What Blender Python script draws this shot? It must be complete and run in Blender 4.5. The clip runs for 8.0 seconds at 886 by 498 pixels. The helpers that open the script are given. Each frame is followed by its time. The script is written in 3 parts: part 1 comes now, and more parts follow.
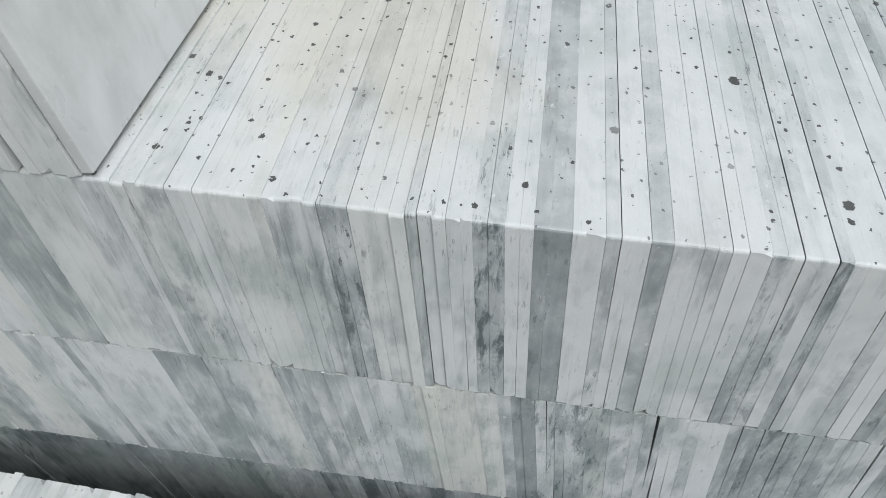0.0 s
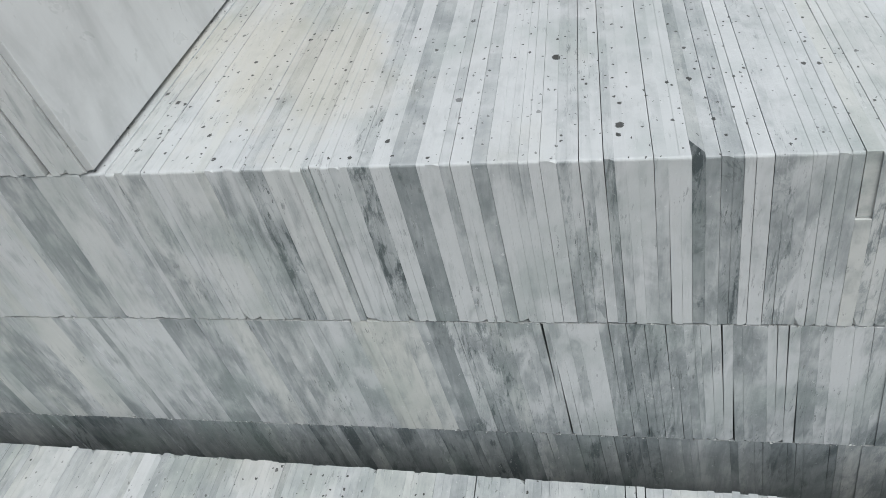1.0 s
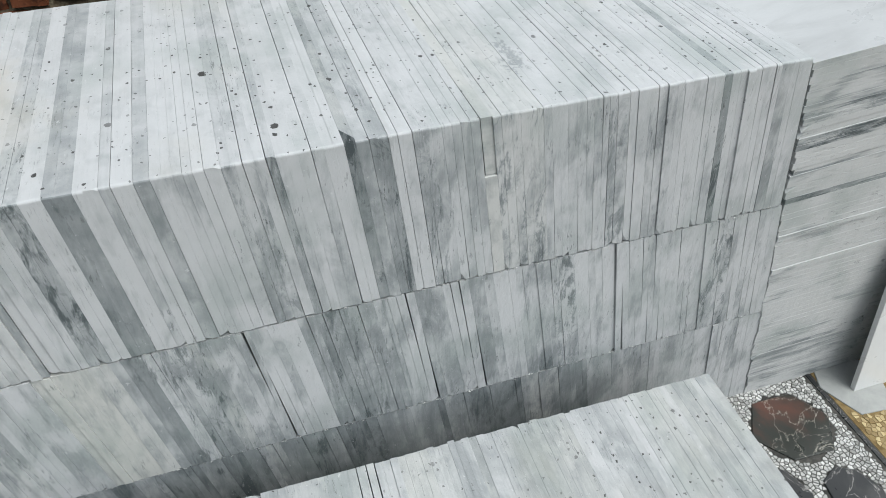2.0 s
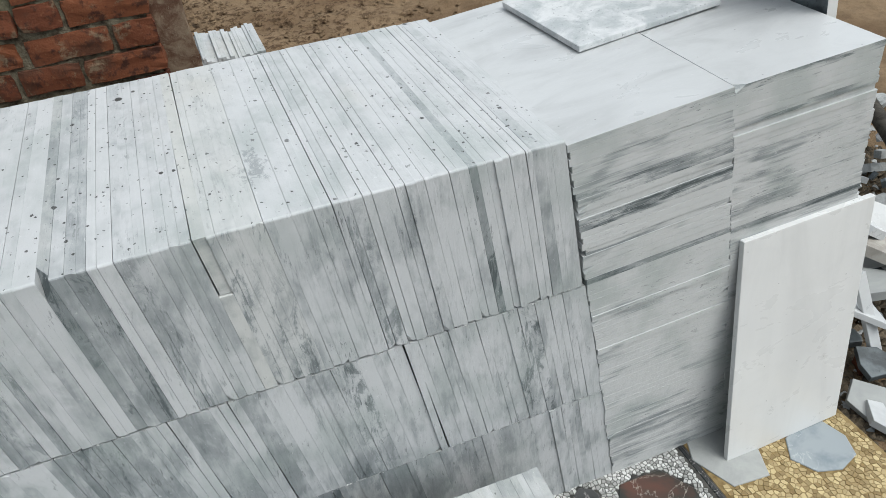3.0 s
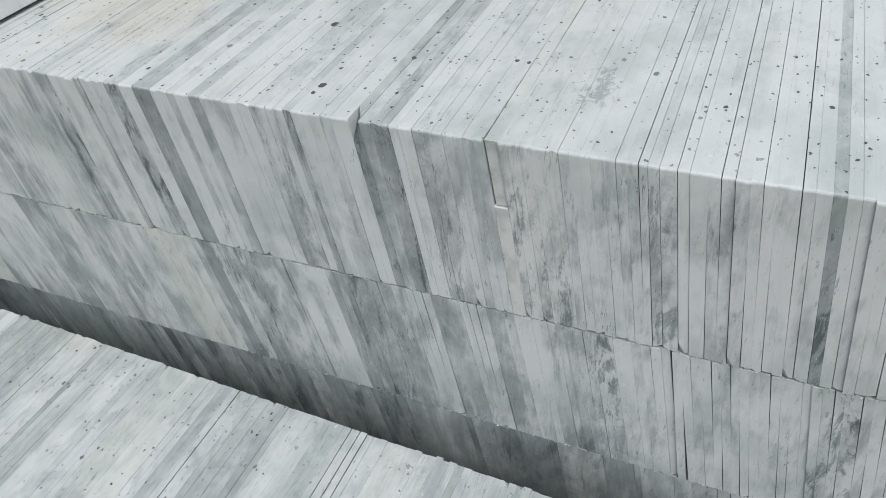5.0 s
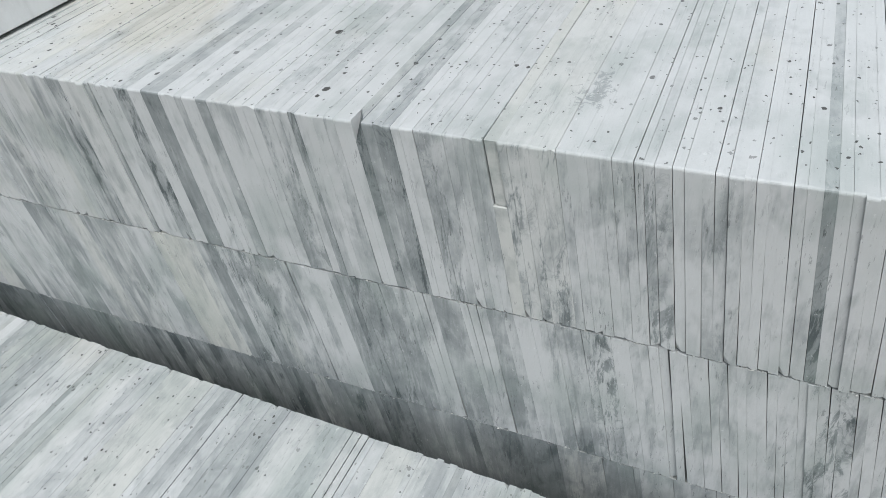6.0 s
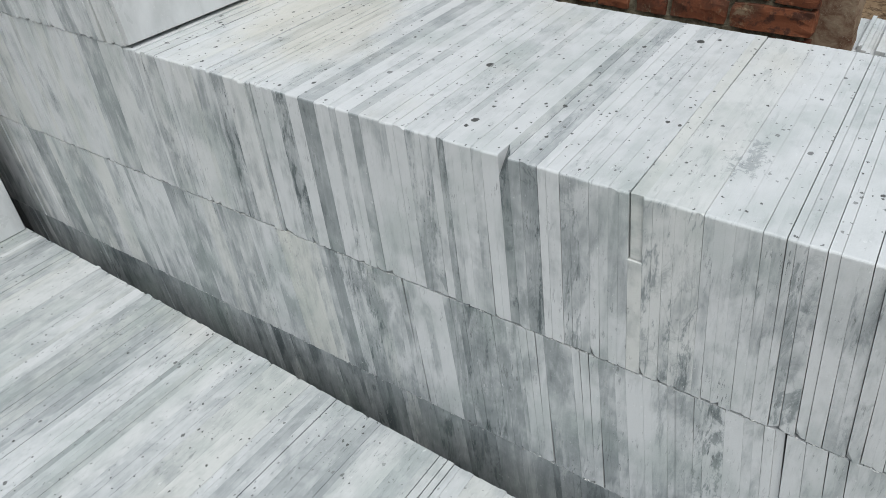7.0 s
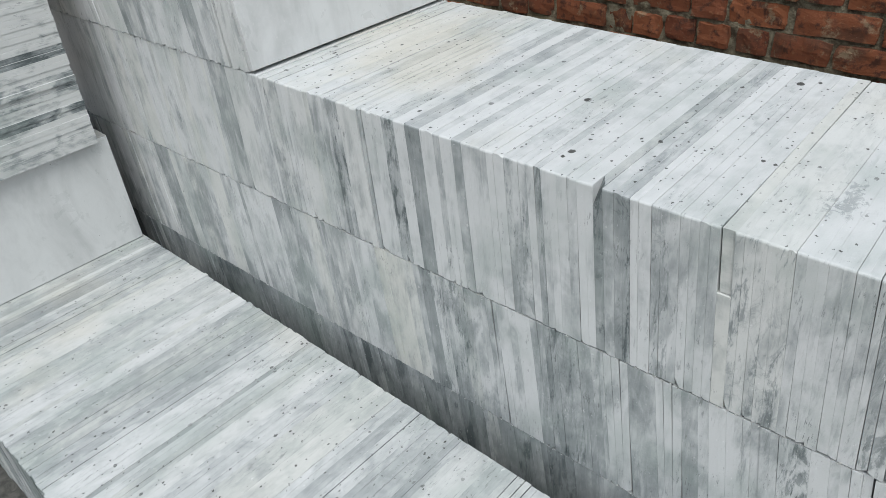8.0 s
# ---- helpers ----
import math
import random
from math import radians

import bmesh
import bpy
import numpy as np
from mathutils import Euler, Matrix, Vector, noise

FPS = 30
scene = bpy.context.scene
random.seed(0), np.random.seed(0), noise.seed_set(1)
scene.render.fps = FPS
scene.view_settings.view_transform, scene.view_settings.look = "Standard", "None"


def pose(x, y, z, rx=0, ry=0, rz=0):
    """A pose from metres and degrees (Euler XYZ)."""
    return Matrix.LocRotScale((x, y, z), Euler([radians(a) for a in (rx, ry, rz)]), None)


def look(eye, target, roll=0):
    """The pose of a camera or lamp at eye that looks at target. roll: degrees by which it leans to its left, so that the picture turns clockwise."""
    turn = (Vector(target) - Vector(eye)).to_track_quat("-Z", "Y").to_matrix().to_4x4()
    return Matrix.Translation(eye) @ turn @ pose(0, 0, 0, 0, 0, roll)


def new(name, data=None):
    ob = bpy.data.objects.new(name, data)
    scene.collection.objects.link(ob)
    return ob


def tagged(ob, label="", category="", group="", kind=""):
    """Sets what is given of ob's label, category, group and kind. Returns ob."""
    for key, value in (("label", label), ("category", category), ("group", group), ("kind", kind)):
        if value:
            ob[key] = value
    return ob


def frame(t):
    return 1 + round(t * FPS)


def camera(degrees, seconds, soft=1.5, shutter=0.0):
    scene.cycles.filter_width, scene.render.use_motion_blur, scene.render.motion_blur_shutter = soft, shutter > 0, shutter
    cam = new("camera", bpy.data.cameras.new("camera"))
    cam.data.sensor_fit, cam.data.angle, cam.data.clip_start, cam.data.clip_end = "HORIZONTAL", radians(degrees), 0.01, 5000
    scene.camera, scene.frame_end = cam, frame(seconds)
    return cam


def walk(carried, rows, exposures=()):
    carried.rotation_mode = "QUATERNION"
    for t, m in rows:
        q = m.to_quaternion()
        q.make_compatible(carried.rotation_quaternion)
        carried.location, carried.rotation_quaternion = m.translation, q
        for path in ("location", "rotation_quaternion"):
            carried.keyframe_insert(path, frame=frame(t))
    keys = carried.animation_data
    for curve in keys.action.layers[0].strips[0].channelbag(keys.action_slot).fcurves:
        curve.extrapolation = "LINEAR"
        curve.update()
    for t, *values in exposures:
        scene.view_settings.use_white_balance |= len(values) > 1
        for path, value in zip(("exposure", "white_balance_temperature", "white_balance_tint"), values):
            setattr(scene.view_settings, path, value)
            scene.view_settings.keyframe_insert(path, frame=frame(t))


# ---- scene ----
cam = camera(62.5, 8.0, soft=0.8)
PATH = [
    (0, (-0.403, -0.466, 1.406), (-0.569, 0.843, -0.097), 1.1),
    (0.5, (-0.251, -0.597, 1.453), (-0.56, 0.817, 0.072), -7.1),
    (1, (-0.135, -0.748, 1.463), (-0.501, 0.69, 0.123), -10.1),
    (1.5, (-0.141, -0.81, 1.474), (-0.112, 0.738, 0.208), -4.1),
    (2, (-0.124, -0.828, 1.453), (0.327, 0.603, 0.131), -0.8),
    (2.2, (-0.055, -0.845, 1.474), (0.438, 0.597, 0.178), -4.1),
    (3.3, (0.327, -0.859, 1.461), (0.824, 0.662, 0.261), -5.4),
    (3.5, (0.349, -0.8, 1.46), (0.826, 0.73, 0.263), -3.2),
    (4, (0.37, -0.676, 1.426), (0.625, 0.792, 0.093), -1.5),
    (4.5, (0.397, -0.683, 1.439), (-0.115, 0.767, 0.16), -4.2),
    (4.7, (0.445, -0.693, 1.432), (-0.186, 0.657, 0.097), -6.3),
    (5.8, (0.52, -0.757, 1.406), (-0.219, 0.597, 0.133), -6.8),
    (6, (0.508, -0.742, 1.409), (-0.206, 0.621, 0.132), -6.9),
    (6.5, (0.475, -0.748, 1.419), (-0.271, 0.622, 0.168), -2.9),
    (7, (0.443, -0.776, 1.43), (-0.47, 0.529, 0.22), -2.6),
    (7.5, (0.435, -0.798, 1.435), (-0.574, 0.507, 0.304), -2.3),
    (8, (0.459, -0.832, 1.453), (-0.655, 0.384, 0.321), -3.7),
]
EXPOSURES = [(0.0, 0.35), (0.5, 0.13), (1.0, 0.23), (1.5, 0.28), (2.0, 0.35), (2.2, 0.4), (3.3, 0.29), (3.5, 0.17), (4.0, 0.18), (4.5, 0.14), (4.7, 0.19), (5.8, 0.33), (7.0, 0.33), (8.0, 0.42)]
walk(cam, [(t, look(eye, target, roll)) for t, eye, target, roll in PATH], EXPOSURES)


# ---- world and light: bright overcast sky ----
world = bpy.data.worlds.new("overcast")
scene.world = world
world.use_nodes = True
wn, wl = world.node_tree.nodes, world.node_tree.links
bg = wn["Background"]
sky = wn.new("ShaderNodeTexSky")
sky.sky_type = 'NISHITA'
sky.sun_disc = False
sky.sun_elevation, sky.sun_rotation = radians(61), radians(137)
sky.air_density, sky.dust_density, sky.ozone_density = 1.0, 3.0, 1.0
grey = wn.new("ShaderNodeHueSaturation")
grey.inputs["Saturation"].default_value = 0.25
cool = wn.new("ShaderNodeMix")
cool.data_type, cool.blend_type = 'RGBA', 'MULTIPLY'
cool.inputs[0].default_value = 1.0
cool.inputs[7].default_value = (0.93, 1.0, 1.02, 1.0)
wl.new(sky.outputs[0], grey.inputs["Color"])
wl.new(grey.outputs[0], cool.inputs[6])
wl.new(cool.outputs[2], bg.inputs["Color"])
bg.inputs["Strength"].default_value = 0.15
sun_data = bpy.data.lights.new("sun", 'SUN')
sun_data.energy, sun_data.angle, sun_data.color = 1.5, radians(40), (1.0, 1.0, 0.985)
sun = new("sun", sun_data)
sun.matrix_world = look((0.68, -0.72, 2.10), (0, 0, 0.3))


# ---- node helpers ----
class Mat:
    def __init__(self, name, rough=0.6, spec=0.4):
        self.m = bpy.data.materials.new(name)
        self.m.use_nodes = True
        self.n, self.l = self.m.node_tree.nodes, self.m.node_tree.links
        self.b = self.n["Principled BSDF"]
        self.b.inputs["Roughness"].default_value = rough
        self.b.inputs["Specular IOR Level"].default_value = spec

    def put(self, sock, v):
        if isinstance(v, bpy.types.NodeSocket):
            self.l.new(v, sock)
        else:
            sock.default_value = v

    def node(self, kind, operation="", feature="", data_type="", interpolation_type="", use_clamp=False):
        nd = self.n.new(kind)
        if operation:
            nd.operation = operation
        if feature:
            nd.feature = feature
        if data_type:
            nd.data_type = data_type
        if interpolation_type:
            nd.interpolation_type = interpolation_type
        if use_clamp:
            nd.use_clamp = True
        return nd

    def world_pos(self, scale=(1, 1, 1), shift=None):
        g = self.node("ShaderNodeNewGeometry").outputs["Position"]
        v = g
        if shift is not None:
            a = self.node("ShaderNodeVectorMath", operation='ADD')
            self.put(a.inputs[0], v)
            self.put(a.inputs[1], shift)
            v = a.outputs[0]
        mp = self.node("ShaderNodeVectorMath", operation='MULTIPLY')
        self.put(mp.inputs[0], v)
        mp.inputs[1].default_value = scale
        return mp.outputs[0]

    def obj_pos(self, scale=(1, 1, 1), wander=0.0):
        v = self.node("ShaderNodeTexCoord").outputs["Object"]
        if wander:
            r = self.math('MULTIPLY', self.node("ShaderNodeObjectInfo").outputs["Random"], wander)
            a = self.node("ShaderNodeVectorMath", operation='ADD')
            self.put(a.inputs[0], v)
            self.put(a.inputs[1], r)
            v = a.outputs[0]
        mp = self.node("ShaderNodeVectorMath", operation='MULTIPLY')
        self.put(mp.inputs[0], v)
        mp.inputs[1].default_value = scale
        return mp.outputs[0]

    def noise(self, vec, scale=1.0, detail=4.0, rough=0.55, warp=0.0):
        t = self.node("ShaderNodeTexNoise")
        self.put(t.inputs["Vector"], vec)
        t.inputs["Scale"].default_value = scale
        t.inputs["Detail"].default_value = detail
        t.inputs["Roughness"].default_value = rough
        t.inputs["Distortion"].default_value = warp
        return t.outputs[0]

    def cells(self, vec, scale=1.0, feature='F1', out="Distance"):
        t = self.node("ShaderNodeTexVoronoi", feature=feature)
        self.put(t.inputs["Vector"], vec)
        t.inputs["Scale"].default_value = scale
        return t.outputs[out]

    def math(self, op, a, b=0.0, clamp=False):
        t = self.node("ShaderNodeMath", operation=op, use_clamp=clamp)
        self.put(t.inputs[0], a)
        self.put(t.inputs[1], b)
        return t.outputs[0]

    def ramp(self, v, lo, hi, a=0.0, b=1.0):
        t = self.node("ShaderNodeMapRange", interpolation_type='SMOOTHSTEP')
        self.put(t.inputs[0], v)
        for i, x in enumerate((lo, hi, a, b)):
            self.put(t.inputs[i + 1], x)
        return t.outputs[0]

    def mix(self, f, a, b):
        t = self.node("ShaderNodeMix", data_type='RGBA')
        self.put(t.inputs[0], f)
        for i, c in ((6, a), (7, b)):
            self.put(t.inputs[i], (*c, 1.0) if isinstance(c, tuple) else c)
        return t.outputs[2]

    def split(self, c):
        t = self.node("ShaderNodeSeparateColor")
        self.put(t.inputs[0], c)
        return t.outputs

    def bump(self, height, strength=0.3, dist=0.002):
        t = self.node("ShaderNodeBump")
        t.inputs["Strength"].default_value = strength
        t.inputs["Distance"].default_value = dist
        self.put(t.inputs["Height"], height)
        self.put(self.b.inputs["Normal"], t.outputs[0])

    def colour(self, c):
        # every base colour is darkened by the same share
        self.put(self.b.inputs["Base Color"], self.mix(0.27, c, (0.02, 0.02, 0.02)))
        return self.m


LIGHT, MID, DARK = (0.665, 0.675, 0.68), (0.295, 0.32, 0.325), (0.095, 0.115, 0.12)


def marble_edges(name, flat=False):
    """Sawn tile edges: the object's colour holds tone, veining, cream tint and course; each tile is cut from its own piece of stone."""
    m = Mat(name, 0.5, 0.35)
    info = m.node("ShaderNodeObjectInfo")
    rand = info.outputs["Random"]
    tone, vein, cream = m.split(info.outputs["Color"])[:3]
    course = m.math('MULTIPLY', info.outputs["Alpha"], 31.0)
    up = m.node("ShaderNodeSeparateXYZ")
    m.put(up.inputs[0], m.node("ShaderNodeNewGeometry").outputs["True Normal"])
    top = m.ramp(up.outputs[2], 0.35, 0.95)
    # place in the stone: neighbours come from one block, but each has slipped along it a little
    grow = (1.0, 1.0, 0.0) if flat else (0.0, 1.0, 1.0)
    own = m.node("ShaderNodeTexWhiteNoise")
    own.noise_dimensions = '1D'
    m.put(own.inputs["W"], m.math('MULTIPLY', rand, 917.0))
    slip = m.node("ShaderNodeVectorMath", operation='MULTIPLY')
    m.put(slip.inputs[0], own.outputs["Color"])
    slip.inputs[1].default_value = tuple(0.014 * g for g in grow)
    at = m.node("ShaderNodeVectorMath", operation='MULTIPLY')
    m.put(at.inputs[0], info.outputs["Location"])
    at.inputs[1].default_value = (0.0, 0.0, 0.8) if flat else (0.8, 0.0, 0.0)
    lift = m.node("ShaderNodeCombineXYZ")
    m.put(lift.inputs[1], course)
    place = m.node("ShaderNodeTexCoord").outputs["Object"]
    for piece in (at.outputs[0], slip.outputs[0], lift.outputs[0]):
        add = m.node("ShaderNodeVectorMath", operation='ADD')
        m.put(add.inputs[0], place)
        m.put(add.inputs[1], piece)
        place = add.outputs[0]

    def stone(across, deep, along):
        mp = m.node("ShaderNodeVectorMath", operation='MULTIPLY')
        m.put(mp.inputs[0], place)
        mp.inputs[1].default_value = (along, deep, across) if flat else (across, deep, along)
        return mp.outputs[0]

    cloud = m.noise(stone(9.0, 6.0, 7.0), 1.0, 3.0, 0.55, 0.6)
    patch = m.noise(stone(24.0, 14.0, 5.0 if flat else 9.0), 1.0, 4.0, 0.5, 0.8)
    mottle = m.noise(stone(70.0, 40.0, 12.0 if flat else 30.0), 1.0, 4.0, 0.55, 0.5)
    thread = m.noise(stone(190.0, 5.0, 5.0), 1.0, 3.0, 0.55, 0.3)
    d = m.math('ADD', m.math('MULTIPLY', tone, 1.08), m.math('MULTIPLY', m.math('SUBTRACT', own.outputs["Value"], 0.5), 0.07))
    d = m.math('ADD', d, m.ramp(cloud, 0.3, 0.7, -0.11, 0.10))
    d = m.math('ADD', d, m.ramp(patch, 0.36, 0.66, *((-0.24, 0.28) if flat else (-0.12, 0.13))))
    d = m.math('ADD', d, m.ramp(mottle, 0.36, 0.66, *((-0.10, 0.12) if flat else (-0.05, 0.06))))
    d = m.math('ADD', d, m.ramp(thread, 0.36, 0.66, *((-0.09, 0.10) if flat else (-0.03, 0.04))))
    # veins: thin ridges and dark torn blotches, where the tile has them
    vn = m.noise(stone(34.0, 9.0, 13.0), 1.0, 5.0, 0.6, 0.6)
    ridge = m.ramp(m.math('ABSOLUTE', m.math('SUBTRACT', vn, 0.5)), 0.0, 0.03, 1.0, 0.0)
    blot = m.ramp(m.noise(stone(52.0, 12.0, 6.0 if flat else 11.0), 1.0, 6.0, 0.7, 0.5), 0.53, 0.63)
    dark = m.math('ADD', m.math('MULTIPLY', ridge, 0.13), m.math('MULTIPLY', blot, 0.46))
    # upward faces get weaker veins and tone: skylight worked into the colour
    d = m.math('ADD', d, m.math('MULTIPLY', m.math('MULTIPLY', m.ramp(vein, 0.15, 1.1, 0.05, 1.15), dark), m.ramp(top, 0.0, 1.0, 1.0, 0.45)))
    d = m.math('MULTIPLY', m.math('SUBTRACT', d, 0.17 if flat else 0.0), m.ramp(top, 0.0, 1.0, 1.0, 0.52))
    pale = m.mix(cream, LIGHT, (0.66, 0.65, 0.55))
    c = m.mix(m.ramp(d, -0.06, 0.55), pale, MID)
    c = m.mix(m.ramp(d, 0.45, 1.0), c, DARK)
    green = m.ramp(m.noise(m.world_pos((7.0, 4.0, 6.0)), 1.0, 3.0), 0.45, 0.7, 0.0, 0.65)
    c = m.mix(green, c, m.mix(0.6, c, (0.30, 0.36, 0.335)))
    # weather on faces that look up: warm stain, a grey vein knot across a few tiles
    off = m.node("ShaderNodeVectorMath", operation='LENGTH')
    m.put(off.inputs[0], m.world_pos((1.0, 0.8, 0.3), (0.68, -0.36, -0.915)))
    ragged = m.math('ADD', off.outputs["Value"], m.ramp(m.noise(m.world_pos((5.0, 3.0, 3.0)), 1.0, 5.0, 0.65), 0.3, 0.7, -0.13, 0.13))
    stain = m.math('MAXIMUM', m.ramp(ragged, 0.10, 0.33, 0.42, 0.0), m.ramp(m.noise(m.world_pos((3.6, 2.4, 2.0)), 1.0, 4.0, 0.6), 0.52, 0.75, 0.0, 0.28))
    spot = m.node("ShaderNodeVectorMath", operation='LENGTH')
    m.put(spot.inputs[0], m.world_pos((1.0, 0.45, 0.3), (-0.302, -0.158, -0.915)))
    torn = m.math('ADD', spot.outputs["Value"], m.ramp(m.noise(m.world_pos((70.0, 40.0, 40.0)), 1.0, 6.0, 0.75, 0.6), 0.3, 0.7, -0.034, 0.034))
    c = m.mix(m.math('MULTIPLY', m.ramp(torn, -0.004, 0.020, 0.6, 0.0), top), c, (0.22, 0.245, 0.25))
    c = m.mix(m.math('MULTIPLY', stain, top), c, (0.60, 0.55, 0.44))
    # short dark pits and dashes along the tiles
    dash = m.ramp(m.noise(stone(210.0, 30.0, 34.0), 1.0, 5.0, 0.75), 0.585, 0.64)
    worn = m.ramp(m.noise(m.world_pos((6.0, 4.0, 5.0), (3.0, 1.0, 0.0)), 1.0, 4.0, 0.65), 0.45, 0.62, 0.15, 1.0)
    much = m.math('MULTIPLY', m.math('ADD', m.math('MULTIPLY', vein, 0.7), 0.50), m.ramp(top, 0.0, 1.0, 1.0, 0.6), True)
    c = m.mix(m.math('MULTIPLY', m.math('MULTIPLY', dash, worn), much), c, (0.12, 0.135, 0.135))
    # dirt specks and spots
    wob = m.node("ShaderNodeVectorMath", operation='ADD')
    m.put(wob.inputs[0], m.world_pos((1.0, 0.8, 1.0)))
    jig = m.node("ShaderNodeVectorMath", operation='SCALE')
    nz = m.node("ShaderNodeTexNoise")
    m.put(nz.inputs["Vector"], m.world_pos((1, 1, 1)))
    nz.inputs["Scale"].default_value = 260.0
    m.put(jig.inputs[0], nz.outputs[1])
    jig.inputs["Scale"].default_value = 0.006
    m.put(wob.inputs[1], jig.outputs[0])
    total = None
    for scale, size, keep in ((14.0, 0.10, 0.55), (40.0, 0.17, 0.5), (100.0, 0.24, 0.4)):
        dist = m.cells(wob.outputs[0], scale)
        pick = m.split(m.cells(wob.outputs[0], scale, 'F1', "Color"))
        lim = m.math('MULTIPLY', pick[1], size)
        dot = m.ramp(m.math('SUBTRACT', lim, dist), -0.004, 0.012)
        dot = m.math('MULTIPLY', m.math('MULTIPLY', dot, m.math('GREATER_THAN', pick[0], keep)), m.ramp(pick[2], 0.0, 0.6, 0.5, 1.0))
        total = dot if total is None else m.math('MAXIMUM', total, dot)
    where = m.ramp(m.noise(m.world_pos((4.0, 4.0, 4.0)), 1.0, 2.0), 0.35, 0.55, 0.5, 1.0)
    c = m.mix(m.math('MULTIPLY', m.math('MULTIPLY', total, where), m.math('MULTIPLY', top, 0.3 if flat else 0.95)), c, (0.05, 0.05, 0.047))
    # crumbled, paler grain and scuffs
    grain = m.noise(m.world_pos((1, 1, 1)), 420.0, 3.0, 0.7)
    c = m.mix(m.ramp(grain, 0.60, 0.78, 0.0, 0.3), c, (0.80, 0.81, 0.81))
    fleck = m.noise(stone(120.0, 60.0, 70.0), 1.0, 5.0, 0.75)
    c = m.mix(m.ramp(fleck, 0.63, 0.71, 0.0, 0.6), c, (0.80, 0.81, 0.81))
    lump = m.noise(m.world_pos((60.0, 45.0, 45.0)), 1.0, 4.0, 0.6)
    m.bump(m.math('ADD', m.math('MULTIPLY', grain, 0.5), m.math('ADD', m.math('MULTIPLY', lump, 1.6), m.math('MULTIPLY', thread, 0.5))), 0.5, 0.0016)
    m.put(m.b.inputs["Roughness"], m.ramp(cloud, 0.3, 0.7, 0.42, 0.62))
    return m.colour(c)


def marble_face(name, rough, tint, dusty=0.3, grain_way=(3.0, 9.0, 2.6), deep=0.74):
    """The sawn broad face of a tile: cloudy white with soft grey drifts."""
    m = Mat(name, rough, 0.5)
    a = m.noise(m.obj_pos(grain_way, 40.0), 1.0, 6.0, 0.6, 1.2)
    b = m.noise(m.obj_pos((9.0, 16.0, 16.0), 40.0), 1.0, 5.0, 0.6, 0.6)
    f = m.math('ADD', m.ramp(a, 0.42, 0.72, 0.0, 0.8), m.ramp(b, 0.5, 0.8, 0.0, 0.35))
    c = m.mix(f, tint, tuple(x * deep for x in tint))
    v = m.math('ABSOLUTE', m.math('SUBTRACT', m.noise(m.obj_pos(tuple(v * 1.4 for v in grain_way), 40.0), 1.0, 7.0, 0.65, 2.0), 0.5))
    c = m.mix(m.ramp(v, 0.0, 0.02, (1 - deep) * 0.25, 0.0), c, (0.36, 0.39, 0.40))
    dust = m.noise(m.obj_pos((1, 1, 1), 20.0), 160.0, 3.0, 0.7)
    c = m.mix(m.ramp(dust, 0.62, 0.72, 0.0, dusty), c, (0.82, 0.82, 0.80))
    dots = m.math('LESS_THAN', m.cells(m.obj_pos((1, 1, 1), 20.0), 30.0), 0.05)
    c = m.mix(m.math('MULTIPLY', dots, 0.55), c, (0.2, 0.2, 0.19))
    m.put(m.b.inputs["Roughness"], m.ramp(b, 0.3, 0.7, rough * 0.8, rough * 1.3))
    m.bump(dust, 0.12, 0.001)
    return m.colour(c)


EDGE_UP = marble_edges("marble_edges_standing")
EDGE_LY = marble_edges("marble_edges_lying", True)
FACE = marble_face("marble_sawn_face", 0.32, (0.675, 0.685, 0.685))
FACE_WHITE = marble_face("white_marble_face", 0.3, (0.86, 0.86, 0.845), 0.1, (9.0, 9.0, 1.4), 0.9)


def mortar_mat():
    m = Mat("old_mortar", 0.95, 0.1)
    a = m.noise(m.world_pos(), 26.0, 6.0, 0.7)
    b = m.noise(m.world_pos(), 150.0, 4.0, 0.7)
    c = m.mix(m.ramp(a, 0.35, 0.65), (0.08, 0.06, 0.04), (0.30, 0.26, 0.18))
    c = m.mix(m.ramp(m.noise(m.world_pos(), 7.0, 3.0), 0.55, 0.7, 0.0, 0.5), c, (0.20, 0.21, 0.13))
    m.bump(m.math('ADD', a, b), 0.9, 0.008)
    return m.colour(c)


def brick_mat():
    m = Mat("red_brick", 0.9, 0.15)
    r = m.node("ShaderNodeObjectInfo").outputs["Random"]
    a = m.noise(m.obj_pos((1, 1, 1), 30.0), 30.0, 6.0, 0.65)
    b = m.noise(m.obj_pos((1, 1, 1), 30.0), 210.0, 4.0, 0.7)
    c = m.mix(r, (0.15, 0.045, 0.022), (0.31, 0.105, 0.045))
    c = m.mix(m.ramp(a, 0.50, 0.64, 0.0, 0.9), c, (0.062, 0.026, 0.017))
    c = m.mix(m.ramp(m.noise(m.world_pos(), 6.0, 5.0, 0.7), 0.50, 0.62, 0.0, 0.75), c, (0.10, 0.045, 0.027))
    c = m.mix(m.ramp(m.noise(m.obj_pos((1, 1, 1), 44.0), 60.0, 5.0, 0.7), 0.55, 0.68, 0.0, 0.6), c, (0.30, 0.13, 0.065))
    c = m.mix(m.ramp(m.noise(m.obj_pos((1, 1, 1), 17.0), 14.0, 5.0, 0.7), 0.57, 0.66, 0.0, 0.6), c, (0.30, 0.235, 0.15))
    m.bump(m.math('ADD', m.math('MULTIPLY', a, 1.5), b), 0.7, 0.004)
    return m.colour(c)


